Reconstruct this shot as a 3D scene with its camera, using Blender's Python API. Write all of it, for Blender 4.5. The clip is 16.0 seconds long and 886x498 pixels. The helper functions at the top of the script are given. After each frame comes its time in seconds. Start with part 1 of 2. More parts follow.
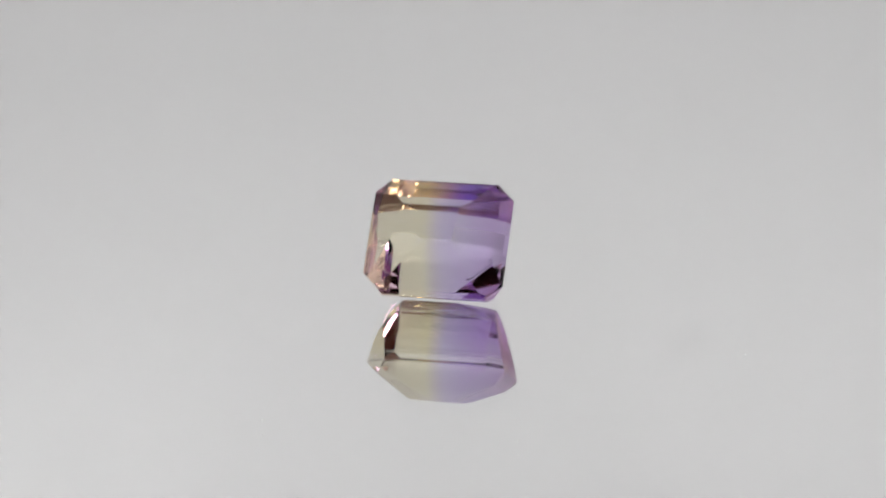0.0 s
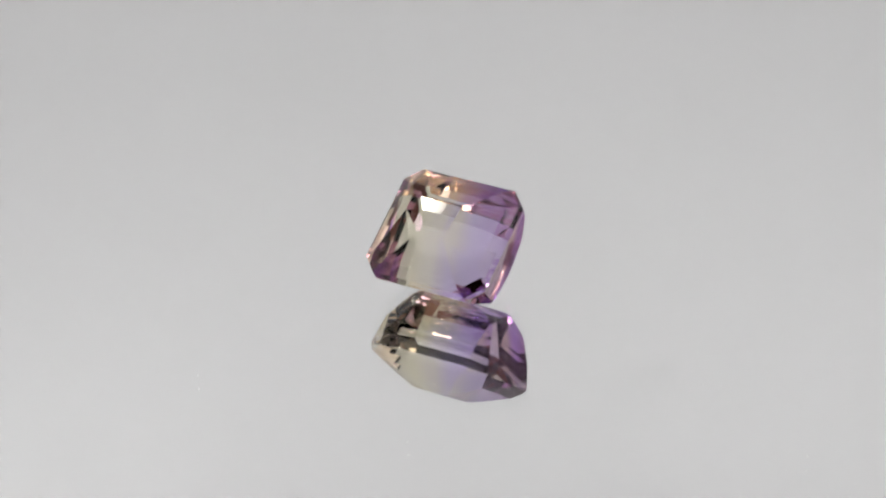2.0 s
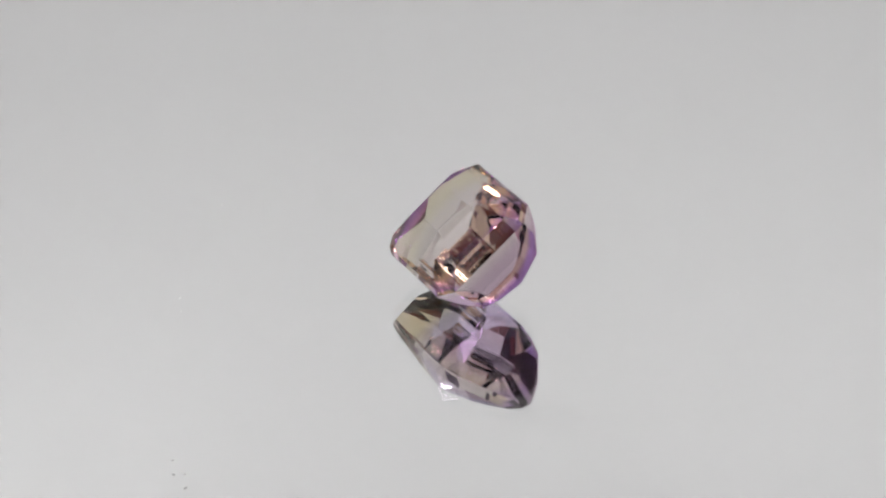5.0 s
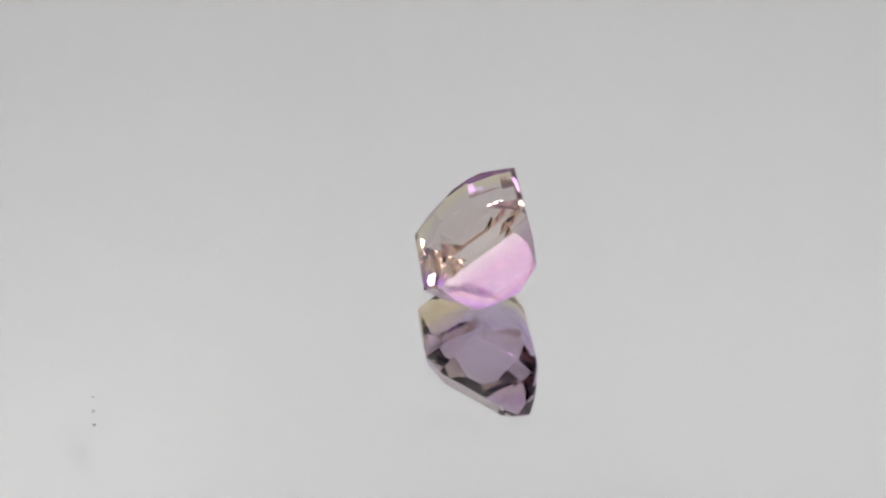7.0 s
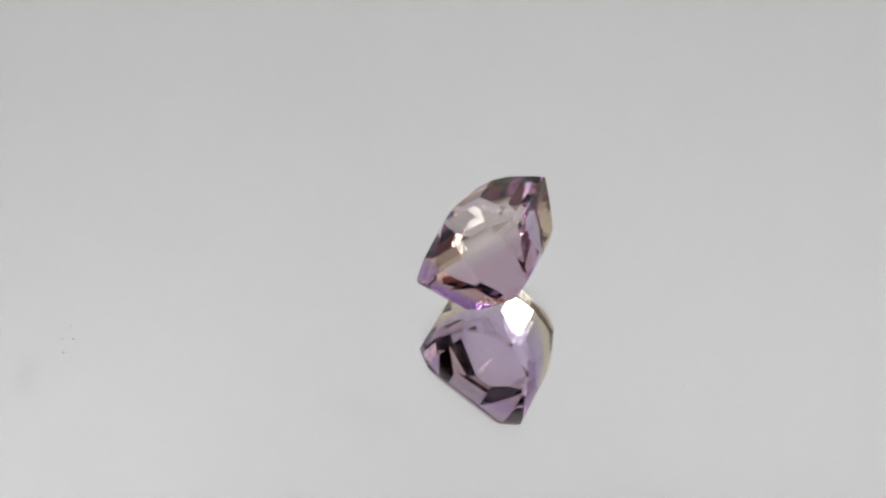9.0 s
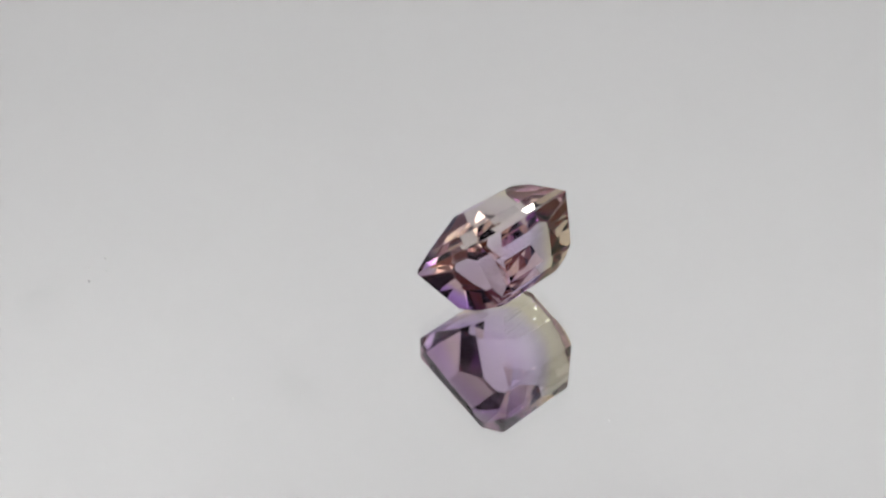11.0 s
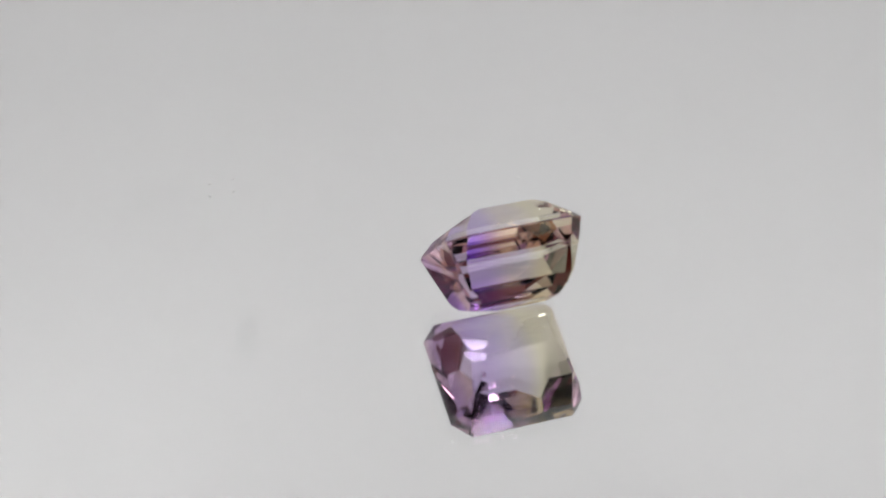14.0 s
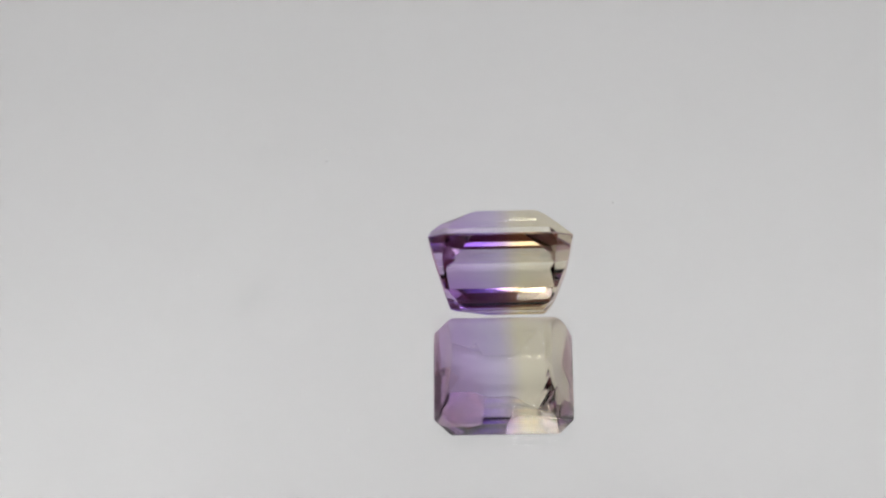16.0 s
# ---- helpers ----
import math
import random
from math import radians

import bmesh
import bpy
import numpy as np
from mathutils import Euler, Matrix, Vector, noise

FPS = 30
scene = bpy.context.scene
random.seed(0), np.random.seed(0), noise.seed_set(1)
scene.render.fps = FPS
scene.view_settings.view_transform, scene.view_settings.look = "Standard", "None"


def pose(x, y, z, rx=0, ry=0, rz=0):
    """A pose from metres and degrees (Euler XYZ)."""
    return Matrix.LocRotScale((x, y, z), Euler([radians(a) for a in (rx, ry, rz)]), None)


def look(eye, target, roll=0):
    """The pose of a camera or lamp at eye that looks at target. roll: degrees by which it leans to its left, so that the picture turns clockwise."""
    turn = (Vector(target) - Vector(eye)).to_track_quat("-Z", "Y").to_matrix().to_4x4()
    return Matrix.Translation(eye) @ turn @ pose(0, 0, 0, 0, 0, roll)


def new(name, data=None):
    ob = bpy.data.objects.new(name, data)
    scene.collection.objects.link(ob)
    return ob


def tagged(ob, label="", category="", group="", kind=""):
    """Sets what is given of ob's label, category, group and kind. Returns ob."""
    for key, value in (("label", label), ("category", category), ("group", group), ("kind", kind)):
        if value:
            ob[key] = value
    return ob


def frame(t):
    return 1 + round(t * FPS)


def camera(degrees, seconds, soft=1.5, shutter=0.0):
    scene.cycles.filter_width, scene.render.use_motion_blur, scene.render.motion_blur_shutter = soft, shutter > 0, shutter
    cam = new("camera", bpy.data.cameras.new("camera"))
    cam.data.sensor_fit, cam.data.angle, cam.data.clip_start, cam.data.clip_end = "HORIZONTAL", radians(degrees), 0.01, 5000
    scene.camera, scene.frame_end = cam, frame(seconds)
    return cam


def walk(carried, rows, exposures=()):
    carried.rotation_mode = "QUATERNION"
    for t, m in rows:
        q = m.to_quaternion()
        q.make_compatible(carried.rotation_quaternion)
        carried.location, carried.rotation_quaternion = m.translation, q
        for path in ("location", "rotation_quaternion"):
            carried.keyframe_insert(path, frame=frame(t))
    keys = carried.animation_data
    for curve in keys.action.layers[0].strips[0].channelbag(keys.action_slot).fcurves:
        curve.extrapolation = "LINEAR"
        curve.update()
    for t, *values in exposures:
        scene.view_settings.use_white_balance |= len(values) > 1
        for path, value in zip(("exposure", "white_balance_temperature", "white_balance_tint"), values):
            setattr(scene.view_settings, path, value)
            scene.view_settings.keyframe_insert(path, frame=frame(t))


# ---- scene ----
# ---- the camera: it stands still ----
EYE = (-0.00183, -0.16925, 0.09067)
AIM = (-0.00183, 0.00865, 0.0)
cam = camera(18.586, 16.0, soft=2.2)
walk(cam, [(0.0, look(EYE, AIM, -1.812)), (16.0, look(EYE, AIM, -1.812))], exposures=((0.0, 0.0), (16.0, 0.0)))

# ---- light: a closed photo box with round lamps, its top given an added glow; a dim room beyond ----
world = bpy.data.worlds.new("dim_room_fill")
scene.world = world
world.use_nodes = True
# added red fill, tuned to tint the stone's dark facets
world.node_tree.nodes["Background"].inputs["Color"].default_value = (1.0, 0.48, 0.42, 1)
world.node_tree.nodes["Background"].inputs["Strength"].default_value = 0.15


# ---- materials ----
def material(name):
    m = bpy.data.materials.new(name)
    m.use_nodes = True
    t = m.node_tree
    for n in list(t.nodes):
        t.nodes.remove(n)
    return m, t, t.nodes.new("ShaderNodeOutputMaterial")


def principled(name, color, rough=0.5, metal=0.0, vary=0.0, scale=200.0, bump=0.0):
    m, t, out = material(name)
    b = t.nodes.new("ShaderNodeBsdfPrincipled")
    b.inputs["Base Color"].default_value = (*color, 1)
    b.inputs["Roughness"].default_value = rough
    b.inputs["Metallic"].default_value = metal
    t.links.new(b.outputs[0], out.inputs[0])
    if vary or bump:
        co = t.nodes.new("ShaderNodeTexCoord")
        n = t.nodes.new("ShaderNodeTexNoise")
        n.inputs["Scale"].default_value = scale
        n.inputs["Detail"].default_value = 6
        t.links.new(co.outputs["Object"], n.inputs["Vector"])
        if vary:
            r = t.nodes.new("ShaderNodeMapRange")
            r.inputs["To Min"].default_value, r.inputs["To Max"].default_value = 1 - vary, 1 + vary
            mix = t.nodes.new("ShaderNodeVectorMath")
            mix.operation = "SCALE"
            mix.inputs[0].default_value = color
            t.links.new(n.outputs["Fac"], r.inputs["Value"])
            t.links.new(r.outputs[0], mix.inputs["Scale"])
            t.links.new(mix.outputs[0], b.inputs["Base Color"])
        if bump:
            u = t.nodes.new("ShaderNodeBump")
            u.inputs["Strength"].default_value, u.inputs["Distance"].default_value = bump, 0.0005
            t.links.new(n.outputs["Fac"], u.inputs["Height"])
            t.links.new(u.outputs[0], b.inputs["Normal"])
    return m


def thin_sheet(name, gloss):
    """A thin clear sheet: it lets the silver behind it through and returns a little light from its face."""
    m, t, out = material(name)
    c, g, mix = t.nodes.new("ShaderNodeBsdfTransparent"), t.nodes.new("ShaderNodeBsdfGlossy"), t.nodes.new("ShaderNodeMixShader")
    g.inputs["Roughness"].default_value = 0.0
    mix.inputs[0].default_value = gloss
    t.links.new(c.outputs[0], mix.inputs[1])
    t.links.new(g.outputs[0], mix.inputs[2])
    t.links.new(mix.outputs[0], out.inputs[0])
    return m


def film(name, color, most):
    """A thin patchy deposit that mostly lets the mirror through."""
    m, t, out = material(name)
    co = t.nodes.new("ShaderNodeTexCoord")
    n = t.nodes.new("ShaderNodeTexNoise")
    n.inputs["Scale"].default_value, n.inputs["Detail"].default_value = 900, 4
    r = t.nodes.new("ShaderNodeMapRange")
    r.inputs["From Min"].default_value, r.inputs["From Max"].default_value, r.inputs["To Max"].default_value = 0.4, 0.65, most
    d, c, mix = t.nodes.new("ShaderNodeBsdfDiffuse"), t.nodes.new("ShaderNodeBsdfTransparent"), t.nodes.new("ShaderNodeMixShader")
    d.inputs["Color"].default_value = (*color, 1)
    t.links.new(co.outputs["Object"], n.inputs["Vector"])
    t.links.new(n.outputs["Fac"], r.inputs["Value"])
    t.links.new(r.outputs[0], mix.inputs[0])
    t.links.new(c.outputs[0], mix.inputs[1])
    t.links.new(d.outputs[0], mix.inputs[2])
    t.links.new(mix.outputs[0], out.inputs[0])
    return m


def lamp_glow(name, color, strength):
    m, t, out = material(name)
    e = t.nodes.new("ShaderNodeEmission")
    e.inputs["Color"].default_value, e.inputs["Strength"].default_value = (*color, 1), strength
    t.links.new(e.outputs[0], out.inputs[0])
    return m


CITRINE_TO_AMETHYST = (0.0, 0.42, 0.55, 0.65, 0.82, 1.0)
PASSAGE = ((0.980, 0.932, 0.800), (0.980, 0.942, 0.790), (0.845, 0.795, 0.950), (0.808, 0.730, 0.946), (0.770, 0.638, 0.926), (0.793, 0.658, 0.898))
BOUNCE = ((0.921, 0.786, 0.753), (0.921, 0.822, 0.643), (0.713, 0.541, 0.815), (0.609, 0.435, 0.872), (0.548, 0.360, 0.703), (0.689, 0.402, 0.596))


def gem_material(name, rough, scuffed=0.0):
    """Two-coloured quartz: citrine and amethyst, met at a soft slanting border; light that is thrown about inside takes more colour than light that passes."""
    m, t, out = material(name)
    co = t.nodes.new("ShaderNodeTexCoord")
    split = t.nodes.new("ShaderNodeSeparateXYZ")
    t.links.new(co.outputs["Object"], split.inputs[0])
    lean = t.nodes.new("ShaderNodeMath")
    lean.operation = "MULTIPLY_ADD"
    lean.inputs[1].default_value = 0.10
    t.links.new(split.outputs["Y"], lean.inputs[0])
    t.links.new(split.outputs["X"], lean.inputs[2])
    n = t.nodes.new("ShaderNodeTexNoise")
    n.inputs["Scale"].default_value = 300
    t.links.new(co.outputs["Object"], n.inputs["Vector"])
    wob = t.nodes.new("ShaderNodeMath")
    wob.operation = "MULTIPLY_ADD"
    wob.inputs[1].default_value = 0.0008
    t.links.new(n.outputs["Fac"], wob.inputs[0])
    t.links.new(lean.outputs[0], wob.inputs[2])
    to = t.nodes.new("ShaderNodeMapRange")
    to.inputs["From Min"].default_value, to.inputs["From Max"].default_value = -0.0050, 0.0050
    t.links.new(wob.outputs[0], to.inputs["Value"])

    def colour(table, least):
        """The border's colours; the crown's short light paths are put in as paler tint."""
        ramp = t.nodes.new("ShaderNodeValToRGB")
        e = ramp.color_ramp.elements
        e[0].position, e[0].color = CITRINE_TO_AMETHYST[0], (*table[0], 1)
        e[1].position, e[1].color = CITRINE_TO_AMETHYST[-1], (*table[-1], 1)
        for p, q in list(zip(CITRINE_TO_AMETHYST, table))[1:-1]:
            e.new(p).color = (*q, 1)
        t.links.new(to.outputs[0], ramp.inputs[0])
        depth = t.nodes.new("ShaderNodeMapRange")
        depth.inputs["From Min"].default_value, depth.inputs["From Max"].default_value = 0.0003, -0.0012
        depth.inputs["To Min"].default_value, depth.inputs["To Max"].default_value = least, 1.0
        t.links.new(split.outputs["Z"], depth.inputs["Value"])
        tint = t.nodes.new("ShaderNodeMix")
        tint.data_type = "RGBA"
        tint.inputs[6].default_value = (1, 1, 1, 1)
        t.links.new(depth.outputs[0], tint.inputs[0])
        t.links.new(ramp.outputs[0], tint.inputs[7])
        return tint.outputs[2]

    # facets a little domed and wavy from polishing; fine scuffs where the stone has been set down
    fine = t.nodes.new("ShaderNodeTexNoise")
    fine.inputs["Scale"].default_value, fine.inputs["Detail"].default_value = 230, 1.5
    t.links.new(co.outputs["Object"], fine.inputs["Vector"])
    u = t.nodes.new("ShaderNodeBump")
    u.inputs["Strength"].default_value, u.inputs["Distance"].default_value = 0.015 if rough == 0 else 0.2, 0.0004
    t.links.new(fine.outputs["Fac"], u.inputs["Height"])
    normal = u.outputs[0]
    if scuffed:
        stretch = t.nodes.new("ShaderNodeMapping")
        stretch.inputs["Scale"].default_value, stretch.inputs["Rotation"].default_value = (350, 2600, 2600), (0, 0, 0.25)
        t.links.new(co.outputs["Object"], stretch.inputs["Vector"])
        lines = t.nodes.new("ShaderNodeTexNoise")
        lines.inputs["Scale"].default_value, lines.inputs["Detail"].default_value = 1.0, 3
        t.links.new(stretch.outputs[0], lines.inputs["Vector"])
        scratch = t.nodes.new("ShaderNodeBump")
        scratch.inputs["Strength"].default_value, scratch.inputs["Distance"].default_value = scuffed, 0.00012
        t.links.new(lines.outputs["Fac"], scratch.inputs["Height"])
        t.links.new(normal, scratch.inputs["Normal"])
        normal = scratch.outputs[0]
    inner, passed = t.nodes.new("ShaderNodeBsdfGlossy"), t.nodes.new("ShaderNodeBsdfRefraction")
    gloss, mix = t.nodes.new("ShaderNodeFresnel"), t.nodes.new("ShaderNodeMixShader")
    inner.inputs["Roughness"].default_value = passed.inputs["Roughness"].default_value = rough
    passed.inputs["IOR"].default_value = gloss.inputs["IOR"].default_value = 1.548
    t.links.new(colour(BOUNCE, 0.60), inner.inputs["Color"])
    t.links.new(colour(PASSAGE, 0.40), passed.inputs["Color"])
    for node in (inner, passed, gloss):
        t.links.new(normal, node.inputs["Normal"])
    t.links.new(gloss.outputs[0], mix.inputs[0])
    t.links.new(passed.outputs[0], mix.inputs[1])
    t.links.new(inner.outputs[0], mix.inputs[2])
    t.links.new(mix.outputs[0], out.inputs[0])
    return m


FABRIC = principled("white_box_lining", (0.55, 0.547, 0.548), 0.9, vary=0.03, scale=9, bump=0.1)
ROOM = principled("dim_room_wall", (0.30, 0.15, 0.12), 0.9, vary=0.1, scale=6)
SILVER = principled("mirror_silver", (0.95, 0.95, 0.952), 0.0, 1.0)
PLATE = thin_sheet("mirror_sheet_top", 0.10)
CLEAR = thin_sheet("mirror_sheet_clear", 0.0)
BASE = principled("white_plastic", (0.75, 0.75, 0.74), 0.35, vary=0.03, scale=60)
SMEAR = film("dried_smear", (0.35, 0.35, 0.34), 0.05)
LINT = principled("pale_lint", (0.68, 0.68, 0.67), 0.8, vary=0.1, scale=900)
GRIT = principled("grey_grit", (0.45, 0.44, 0.43), 0.8, vary=0.2, scale=900)
# added fill: the unseen box top glows evenly to brighten walls and stone
TOP = lamp_glow("box_top_fill_glow", (1.0, 0.99, 0.985), 0.5)
PANEL = lamp_glow("lamp_diffuser", (0.985, 0.99, 0.985), 67.5)
FLAW = principled("dark_flaw", (0.05, 0.03, 0.04), 0.6, vary=0.2, scale=2000)
GEM = gem_material("polished_ametrine", 0.0)
GIRDLE = gem_material("ground_ametrine_girdle", 0.25)
SCUFFED = gem_material("scuffed_ametrine", 0.06, 0.5)
RUBBED = gem_material("rubbed_ametrine", 0.03, 0.07)


# ---- mesh helpers ----
def part(name, bm, mat, parent=None, label=""):
    me = bpy.data.meshes.new(name)
    bm.to_mesh(me)
    bm.free()
    me.materials.append(mat)
    ob = new(name, me)
    ob.parent = parent
    return tagged(ob, label)


def box(x0, y0, z0, x1, y1, z1):
    bm = bmesh.new()
    bmesh.ops.create_cube(bm, size=1, matrix=Matrix.LocRotScale(((x0 + x1) / 2, (y0 + y1) / 2, (z0 + z1) / 2), None, (x1 - x0, y1 - y0, z1 - z0)))
    return bm


def lathe(profile, seg=128):
    """A closed turned solid from (radius, height) pairs; ends on the axis are capped by one ring face."""
    bm = bmesh.new()
    rings = []
    for r, z in profile:
        rings.append([bm.verts.new((r * math.cos(2 * math.pi * i / seg), r * math.sin(2 * math.pi * i / seg), z)) for i in range(seg)])
    for a, b in zip(rings, rings[1:]):
        for i in range(seg):
            bm.faces.new((a[i], a[(i + 1) % seg], b[(i + 1) % seg], b[i]))
    bm.faces.new(rings[0][::-1])
    bm.faces.new(rings[-1])
    bmesh.ops.recalc_face_normals(bm, faces=bm.faces)
    return bm


# ---- the photo box ----
X, YB, YF, ZT, ZF = 0.44, 0.62, -0.46, 0.55, -0.030     # its inner faces
OPEN_L, OPEN_R, OPEN_Z = -0.360, 0.430, 0.419        # the front opening, unseen behind the eye, sized to darken the stone's facets


def photo_box():
    w = 0.006
    tagged(part("floor", box(-X, YF, ZF - w, X, YB, ZF), FABRIC), "pale grey matt lining of the photo box floor", "floor", kind="structure")
    tagged(part("wall_back", box(-X, YB, ZF, X, YB + w, ZT), FABRIC), "plain pale grey backdrop of the photo box", "wall", kind="structure")
    tagged(part("wall_left", box(-X - w, YF, ZF, -X, YB, ZT), FABRIC), "pale grey matt side of the photo box", "wall", kind="structure")
    tagged(part("wall_right", box(X, YF, ZF, X + w, YB, ZT), FABRIC), "pale grey matt side of the photo box", "wall", kind="structure")
    for x0, x1, z0, z1 in ((-X, OPEN_L, ZF, ZT), (OPEN_R, X, ZF, ZT), (OPEN_L, OPEN_R, OPEN_Z, ZT)):
        tagged(part("wall_front", box(x0, YF - w, z0, x1, YF, z1), FABRIC), "pale grey front flap of the photo box", "wall", kind="structure")
    tagged(part("ceiling", box(-X, YF, ZT, X, YB, ZT + w), TOP), "white top of the photo box with an added even glow", "ceiling", kind="structure")
    # the dim room beyond the opening: an unseen wall, reddened to warm the stone's darks
    tagged(part("wall_room", box(-0.9, -1.5, -0.6, 0.9, -1.48, 1.2), ROOM), "added dim red-brown wall beyond the opening", "wall", kind="structure")


def round_lamp(x, y, r):
    lamp = tagged(new("round_lamp"), "round LED lamp with a glowing white diffuser under the box top", "lamp", "box lamps")
    lamp.location = (x, y, ZT)
    part("housing", lathe([(r + 0.006, -0.0005), (r + 0.008, -0.003), (r + 0.008, -0.016), (r + 0.005, -0.019)], 64), BASE, lamp)
    part("diffuser", lathe([(r, -0.0192), (r * 0.97, -0.0215)], 64), PANEL, lamp, "glowing white diffuser")


for place in ((0.253, -0.274, 0.061), (0.038, -0.362, 0.049), (0.157, 0.386, 0.035), (-0.170, 0.417, 0.034)):
    round_lamp(*place)
photo_box()


# ---- turntable with its round mirror ----
GLASS = 0.00047


def speck(x, y, a, b, turn):
    """A flattened uneven grain that lies on the glass; millimetres."""
    bm = bmesh.new()
    bmesh.ops.create_icosphere(bm, subdivisions=2, radius=1)
    for v in bm.verts:
        v.co *= 1 + 0.35 * noise.noise(v.co * 2 + Vector((x, y, 0)))
    m = Matrix.Translation((x * 0.001, y * 0.001, 0.00004)) @ pose(0, 0, 0, 0, 0, turn) @ Matrix.Diagonal((a * 0.001, b * 0.001, 0.00004, 1))
    bmesh.ops.transform(bm, matrix=m, verts=bm.verts)
    return bm


def smear(x, y, a, b, turn, seg=40):
    """A film with an uneven rim; millimetres."""
    bm = bmesh.new()
    m = Matrix.Translation((x * 0.001, y * 0.001, 0.000004)) @ pose(0, 0, 0, 0, 0, turn)
    rim = []
    for i in range(seg):
        w = 2 * math.pi * i / seg
        r = 1 + 0.35 * noise.noise(Vector((math.cos(w) * 1.5 + x, math.sin(w) * 1.5 + y, 0)))
        rim.append(bm.verts.new(m @ Vector((a * 0.001 * r * math.cos(w), b * 0.001 * r * math.sin(w), 0))))
    bm.faces.new(rim)
    return bm


def turntable():
    tt = tagged(new("turntable"), "round mirror-topped turntable, dusty, turning slowly", "turntable")
    part("base", lathe([(0.070, -0.02999), (0.072, -0.028), (0.072, -0.014), (0.070, -0.012)]), BASE, tt, "white plastic base")
    part("platter", lathe([(0.1005, -0.0115), (0.102, -0.010), (0.102, -GLASS - 0.002), (0.1005, -GLASS - 0.0012)]), BASE, tt, "white plastic platter")
    part("mirror_backing", lathe([(0.0998, -GLASS - 0.0010), (0.0998, -GLASS - 0.00002)]), SILVER, tt, "bright silvered backing")
    sheet = lathe([(0.1000, -GLASS + 0.00002), (0.1000, -0.0001), (0.0998, 0.0)])
    for f in sheet.faces:
        f.material_index = 1 if f.normal.z > 0.9 else 0
    part("mirror_sheet", sheet, CLEAR, tt, "thin clear mirror sheet").data.materials.append(PLATE)
    for x, y, a, b, turn in ((-24.9, -4.7, 0.10, 0.06, 20), (6.3, -28.1, 0.13, 0.11, 0), (4.4, -27.8, 0.12, 0.10, 40), (18.8, -6.3, 0.08, 0.05, 0), (27.5, -13.0, 0.10, 0.06, 70)):
        part("grit", speck(x, y, a, b, turn), GRIT, tt, "tiny grey dust grain")
    for x, y, a, b, turn in ((-21.5, 0.1, 0.08, 0.05, 30), (-14.1, -15.4, 0.15, 0.05, 110), (2.6, -19.1, 0.12, 0.04, 60), (18.5, -8.7, 0.09, 0.06, 0), (-7.4, -20.8, 0.08, 0.04, 20), (11.1, 15.4, 0.10, 0.07, 50)):
        part("lint", speck(x, y, a, b, turn), LINT, tt, "tiny pale lint")
    for x, y, a, b, turn in ((10.1, -29.7, 3.3, 0.9, 2), (14.6, -6.1, 3.1, 0.9, 60), (6.7, -28.3, 0.9, 0.6, 30)):
        part("smear", smear(x, y, a, b, turn), SMEAR, tt, "faint dried smear")
    return tt


TURNTABLE = turntable()


# ---- the cut stone ----
# Height of each ring of facets and its reach to eight sides, in millimetres: table, crown, girdle, pavilion, keel.
STEPS = (
    (2.19, 1.38, 2.50, 1.70, 3.71, 2.44, 1.30, 1.08, 2.07),
    (1.00, 4.15, 4.95, 3.80, 4.95, 3.98, 4.53, 3.39, 4.34),
    (0.44, 4.72, 5.72, 4.47, 5.63, 4.62, 5.65, 4.13, 5.56),
    (0.07, 4.99, 5.92, 4.65, 6.10, 5.03, 5.59, 4.38, 5.82),
    (-0.07, 4.99, 5.92, 4.65, 6.10, 5.03, 5.59, 4.38, 5.82),
    (-1.58, 4.57, 5.63, 3.97, 5.47, 4.65, 5.56, 3.77, 5.24),
    (-3.51, 3.89, 4.67, 2.87, 4.64, 3.88, 4.49, 2.67, 4.52),
    (-4.19, 3.65, 3.62, 2.07, 3.81, 3.53, 3.80, 2.18, 3.59),
    (-4.78, 3.47, 2.56, 0.83, 2.79, 2.93, 3.37, 1.49, 1.60),
)
TABLE_SLANT = (0.0049, -0.0377)      # the table is not quite parallel to the girdle


INCLUSION = ((4.48, 1.92, -0.16), (4.32, 2.16, -0.70))


def facet_planes():
    """Outward normal, distance and finish: 0 polished, 1 ground, 2 scuffed, 3 finely rubbed."""
    planes = [(Vector((-TABLE_SLANT[0], -TABLE_SLANT[1], 1)), STEPS[0][0], 0), (Vector((0, 0, -1)), -STEPS[-1][0], 2)]
    finish = {(3, k): 1 for k in range(8)} | {(7, 6): 2, (6, 6): 2, (0, 2): 3, (1, 2): 3}
    for j, (a, b) in enumerate(zip(STEPS, STEPS[1:])):
        for k in range(8):
            side = Vector((math.cos(math.pi / 4 * k), math.sin(math.pi / 4 * k), 0))
            p, q = side * a[k + 1] + Vector((0, 0, a[0])), side * b[k + 1] + Vector((0, 0, b[0]))
            if j == 0:
                p.z += TABLE_SLANT[0] * p.x + TABLE_SLANT[1] * p.y
            n = side * (p.z - q.z) + Vector((0, 0, 1)) * ((q - p) @ side)
            planes.append((n, n @ q, finish.get((j, k), 0)))
    planes = [(n.normalized(), d / n.length, g) for n, d, g in planes]
    for k in (2, 6, 4):      # worn edges round the keel
        a, b = planes[1], planes[2 + 8 * (len(STEPS) - 2) + k]
        n = (a[0] + b[0]).normalized()
        side = Vector((math.cos(math.pi / 4 * k), math.sin(math.pi / 4 * k), 0))
        planes.append((n, n @ (side * STEPS[-1][k + 1] + Vector((0, 0, STEPS[-1][0]))) - 0.035, 2))
    return planes


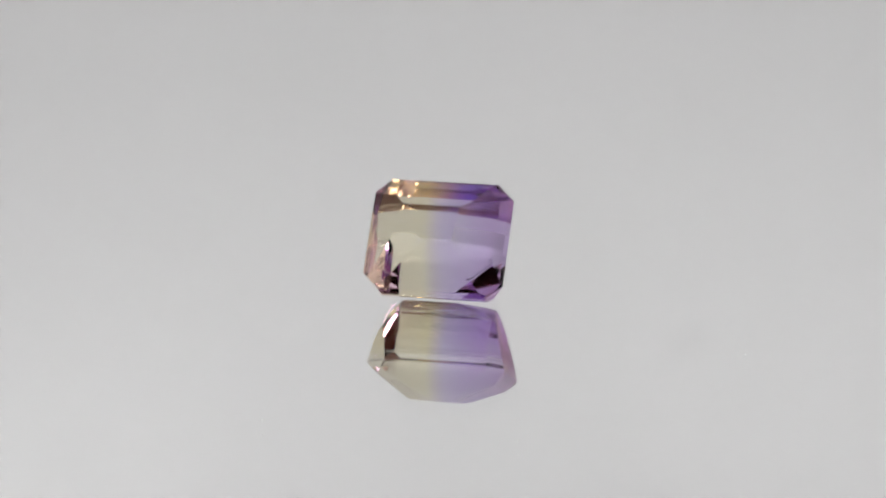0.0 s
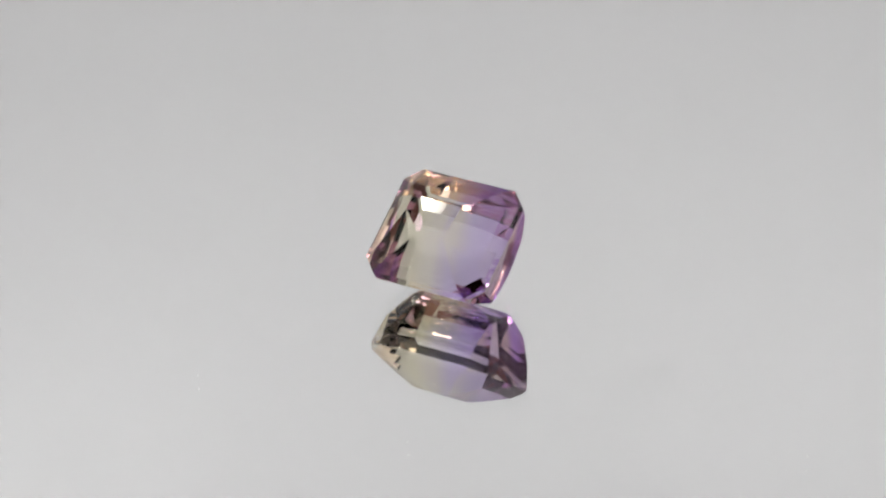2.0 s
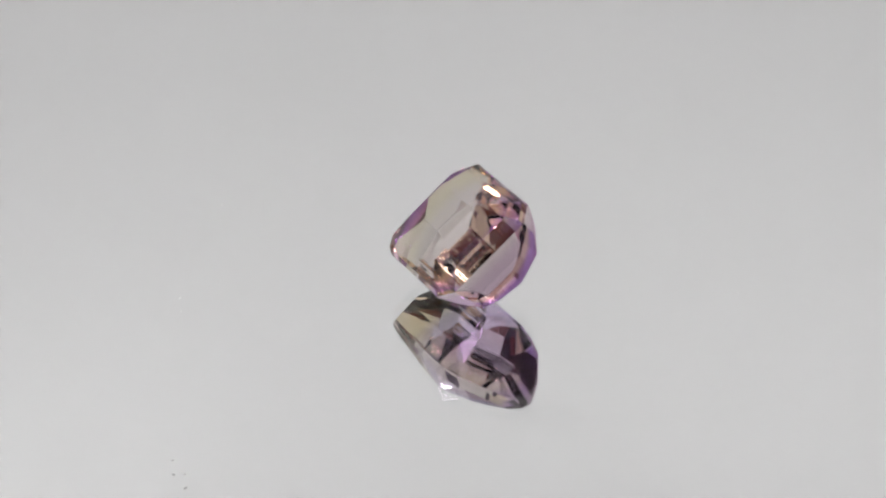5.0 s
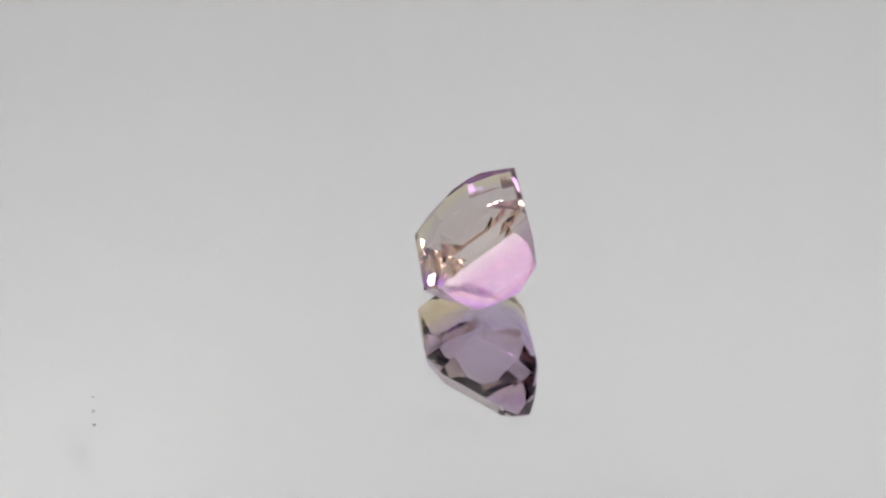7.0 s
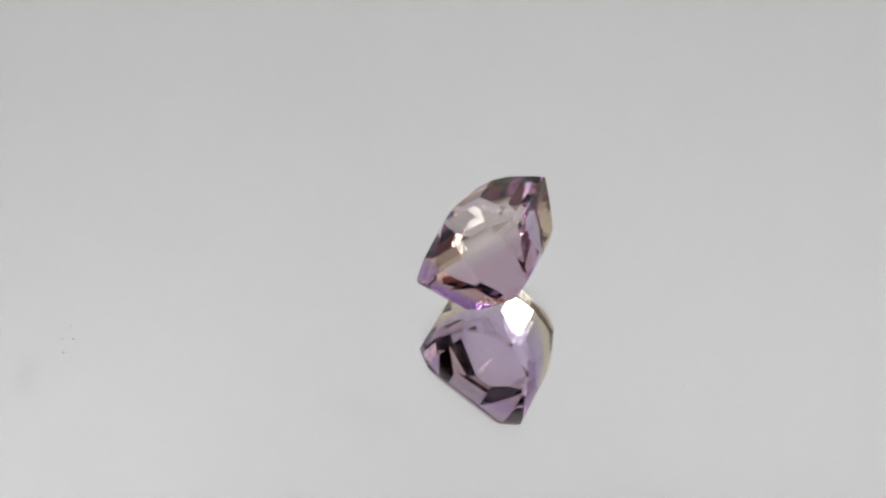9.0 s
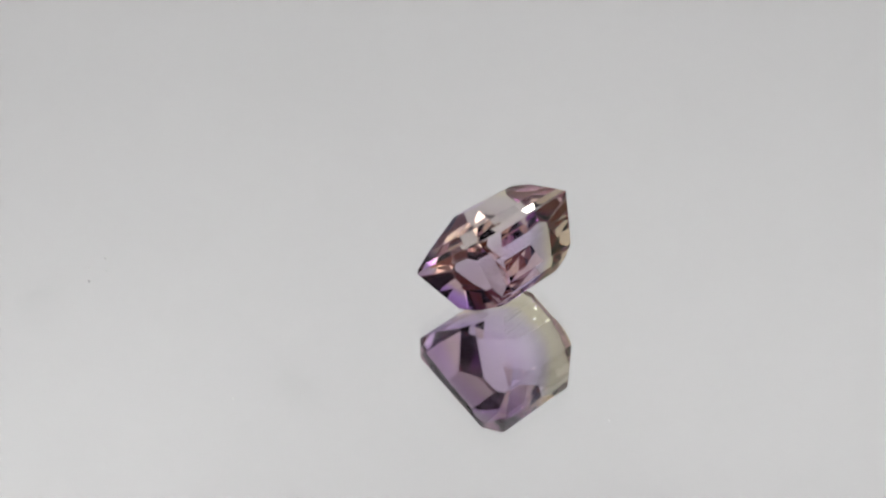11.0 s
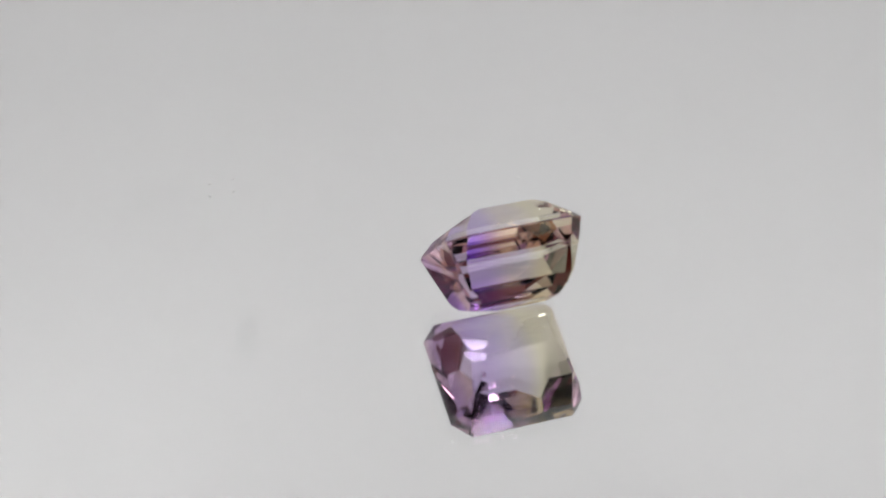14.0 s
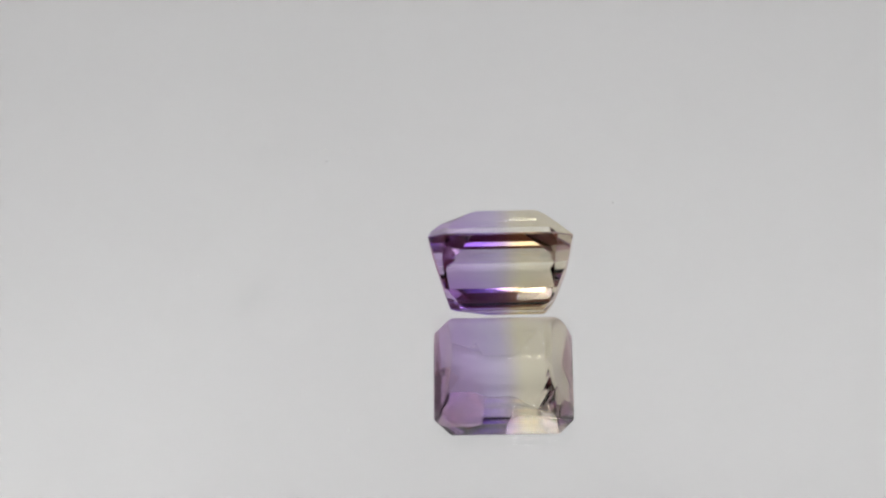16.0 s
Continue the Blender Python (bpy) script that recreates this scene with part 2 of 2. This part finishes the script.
def cut(planes, size=12.0):
    """Grinds a block down by the planes, one by one: faces as (corner list, plane number)."""
    c = [Vector((x, y, z)) * size for x in (-1, 1) for y in (-1, 1) for z in (-1, 1)]
    faces = [([c[i] for i in f], -1) for f in ((0, 1, 3, 2), (4, 6, 7, 5), (0, 4, 5, 1), (2, 3, 7, 6), (0, 2, 6, 4), (1, 5, 7, 3))]
    for number, (n, d, _) in enumerate(planes):
        kept, rim = [], []
        for poly, tag in faces:
            out = []
            for a, b in zip(poly, poly[1:] + poly[:1]):
                ha, hb = n @ a - d, n @ b - d
                if ha <= 1e-7:
                    out.append(a)
                if (ha < -1e-7 and hb > 1e-7) or (ha > 1e-7 and hb < -1e-7):
                    m = a.lerp(b, ha / (ha - hb))
                    out.append(m)
                    rim.append(m)
                elif abs(ha) <= 1e-7:
                    rim.append(a)
            if len(out) > 2:
                kept.append((out, tag))
        if len(rim) > 2 and len(kept) > 0:
            mid = sum(rim, Vector()) / len(rim)
            u = n.orthogonal().normalized()
            v = n.cross(u)
            rim.sort(key=lambda r: math.atan2((r - mid) @ v, (r - mid) @ u))
            clean = [r for i, r in enumerate(rim) if (r - rim[i - 1]).length > 1e-5]
            if len(clean) > 2:
                kept.append((clean, number))
        faces = kept
    return faces


def gemstone():
    planes = facet_planes()
    bm = bmesh.new()
    for poly, tag in cut(planes):
        f = bm.faces.new([bm.verts.new(p * 0.001) for p in poly])
        f.material_index = planes[tag][2] if tag >= 0 else 0
    bmesh.ops.remove_doubles(bm, verts=bm.verts, dist=2e-6)
    bmesh.ops.dissolve_degenerate(bm, dist=2e-6, edges=bm.edges)
    bmesh.ops.recalc_face_normals(bm, faces=bm.faces)
    ob = part("gemstone", bm, GEM)
    for finish in (GIRDLE, SCUFFED, RUBBED):
        ob.data.materials.append(finish)
    a, z = [Vector(v) * 0.001 for v in INCLUSION]
    sliver = bmesh.new()
    bmesh.ops.create_icosphere(sliver, subdivisions=2, radius=1)
    along = (z - a).normalized()
    m = Matrix.Translation((a + z) / 2) @ along.to_track_quat("X", "Z").to_matrix().to_4x4() @ Matrix.Diagonal(((z - a).length / 2, 0.00003, 0.00002, 1))
    for v in sliver.verts:
        v.co.y += 2.0 * v.co.x ** 2
    bmesh.ops.transform(sliver, matrix=m, verts=sliver.verts)
    part("inclusion", sliver, FLAW, ob, "dark hair-like flaw inside the stone")
    return tagged(ob, "step-cut two-coloured quartz gem, pale yellow and violet, on the mirror", "gemstone")


STONE = gemstone()
REST = pose(-0.002105, 0.000607, 0.00002, 0, 0, -11.335) @ Matrix.Translation((0, 0, 0.004722)) @ pose(0, 0, 0, 36.293) @ pose(0, 0, 0, 0, 0.180)
RATE = 10.649


def motions():
    times = [i * 0.5 for i in range(33)]
    walk(TURNTABLE, [(t, pose(0, 0, 0, 0, 0, -RATE * t)) for t in times])
    walk(STONE, [(t, pose(0, 0, 0, 0, 0, -RATE * t) @ REST) for t in times])


motions()
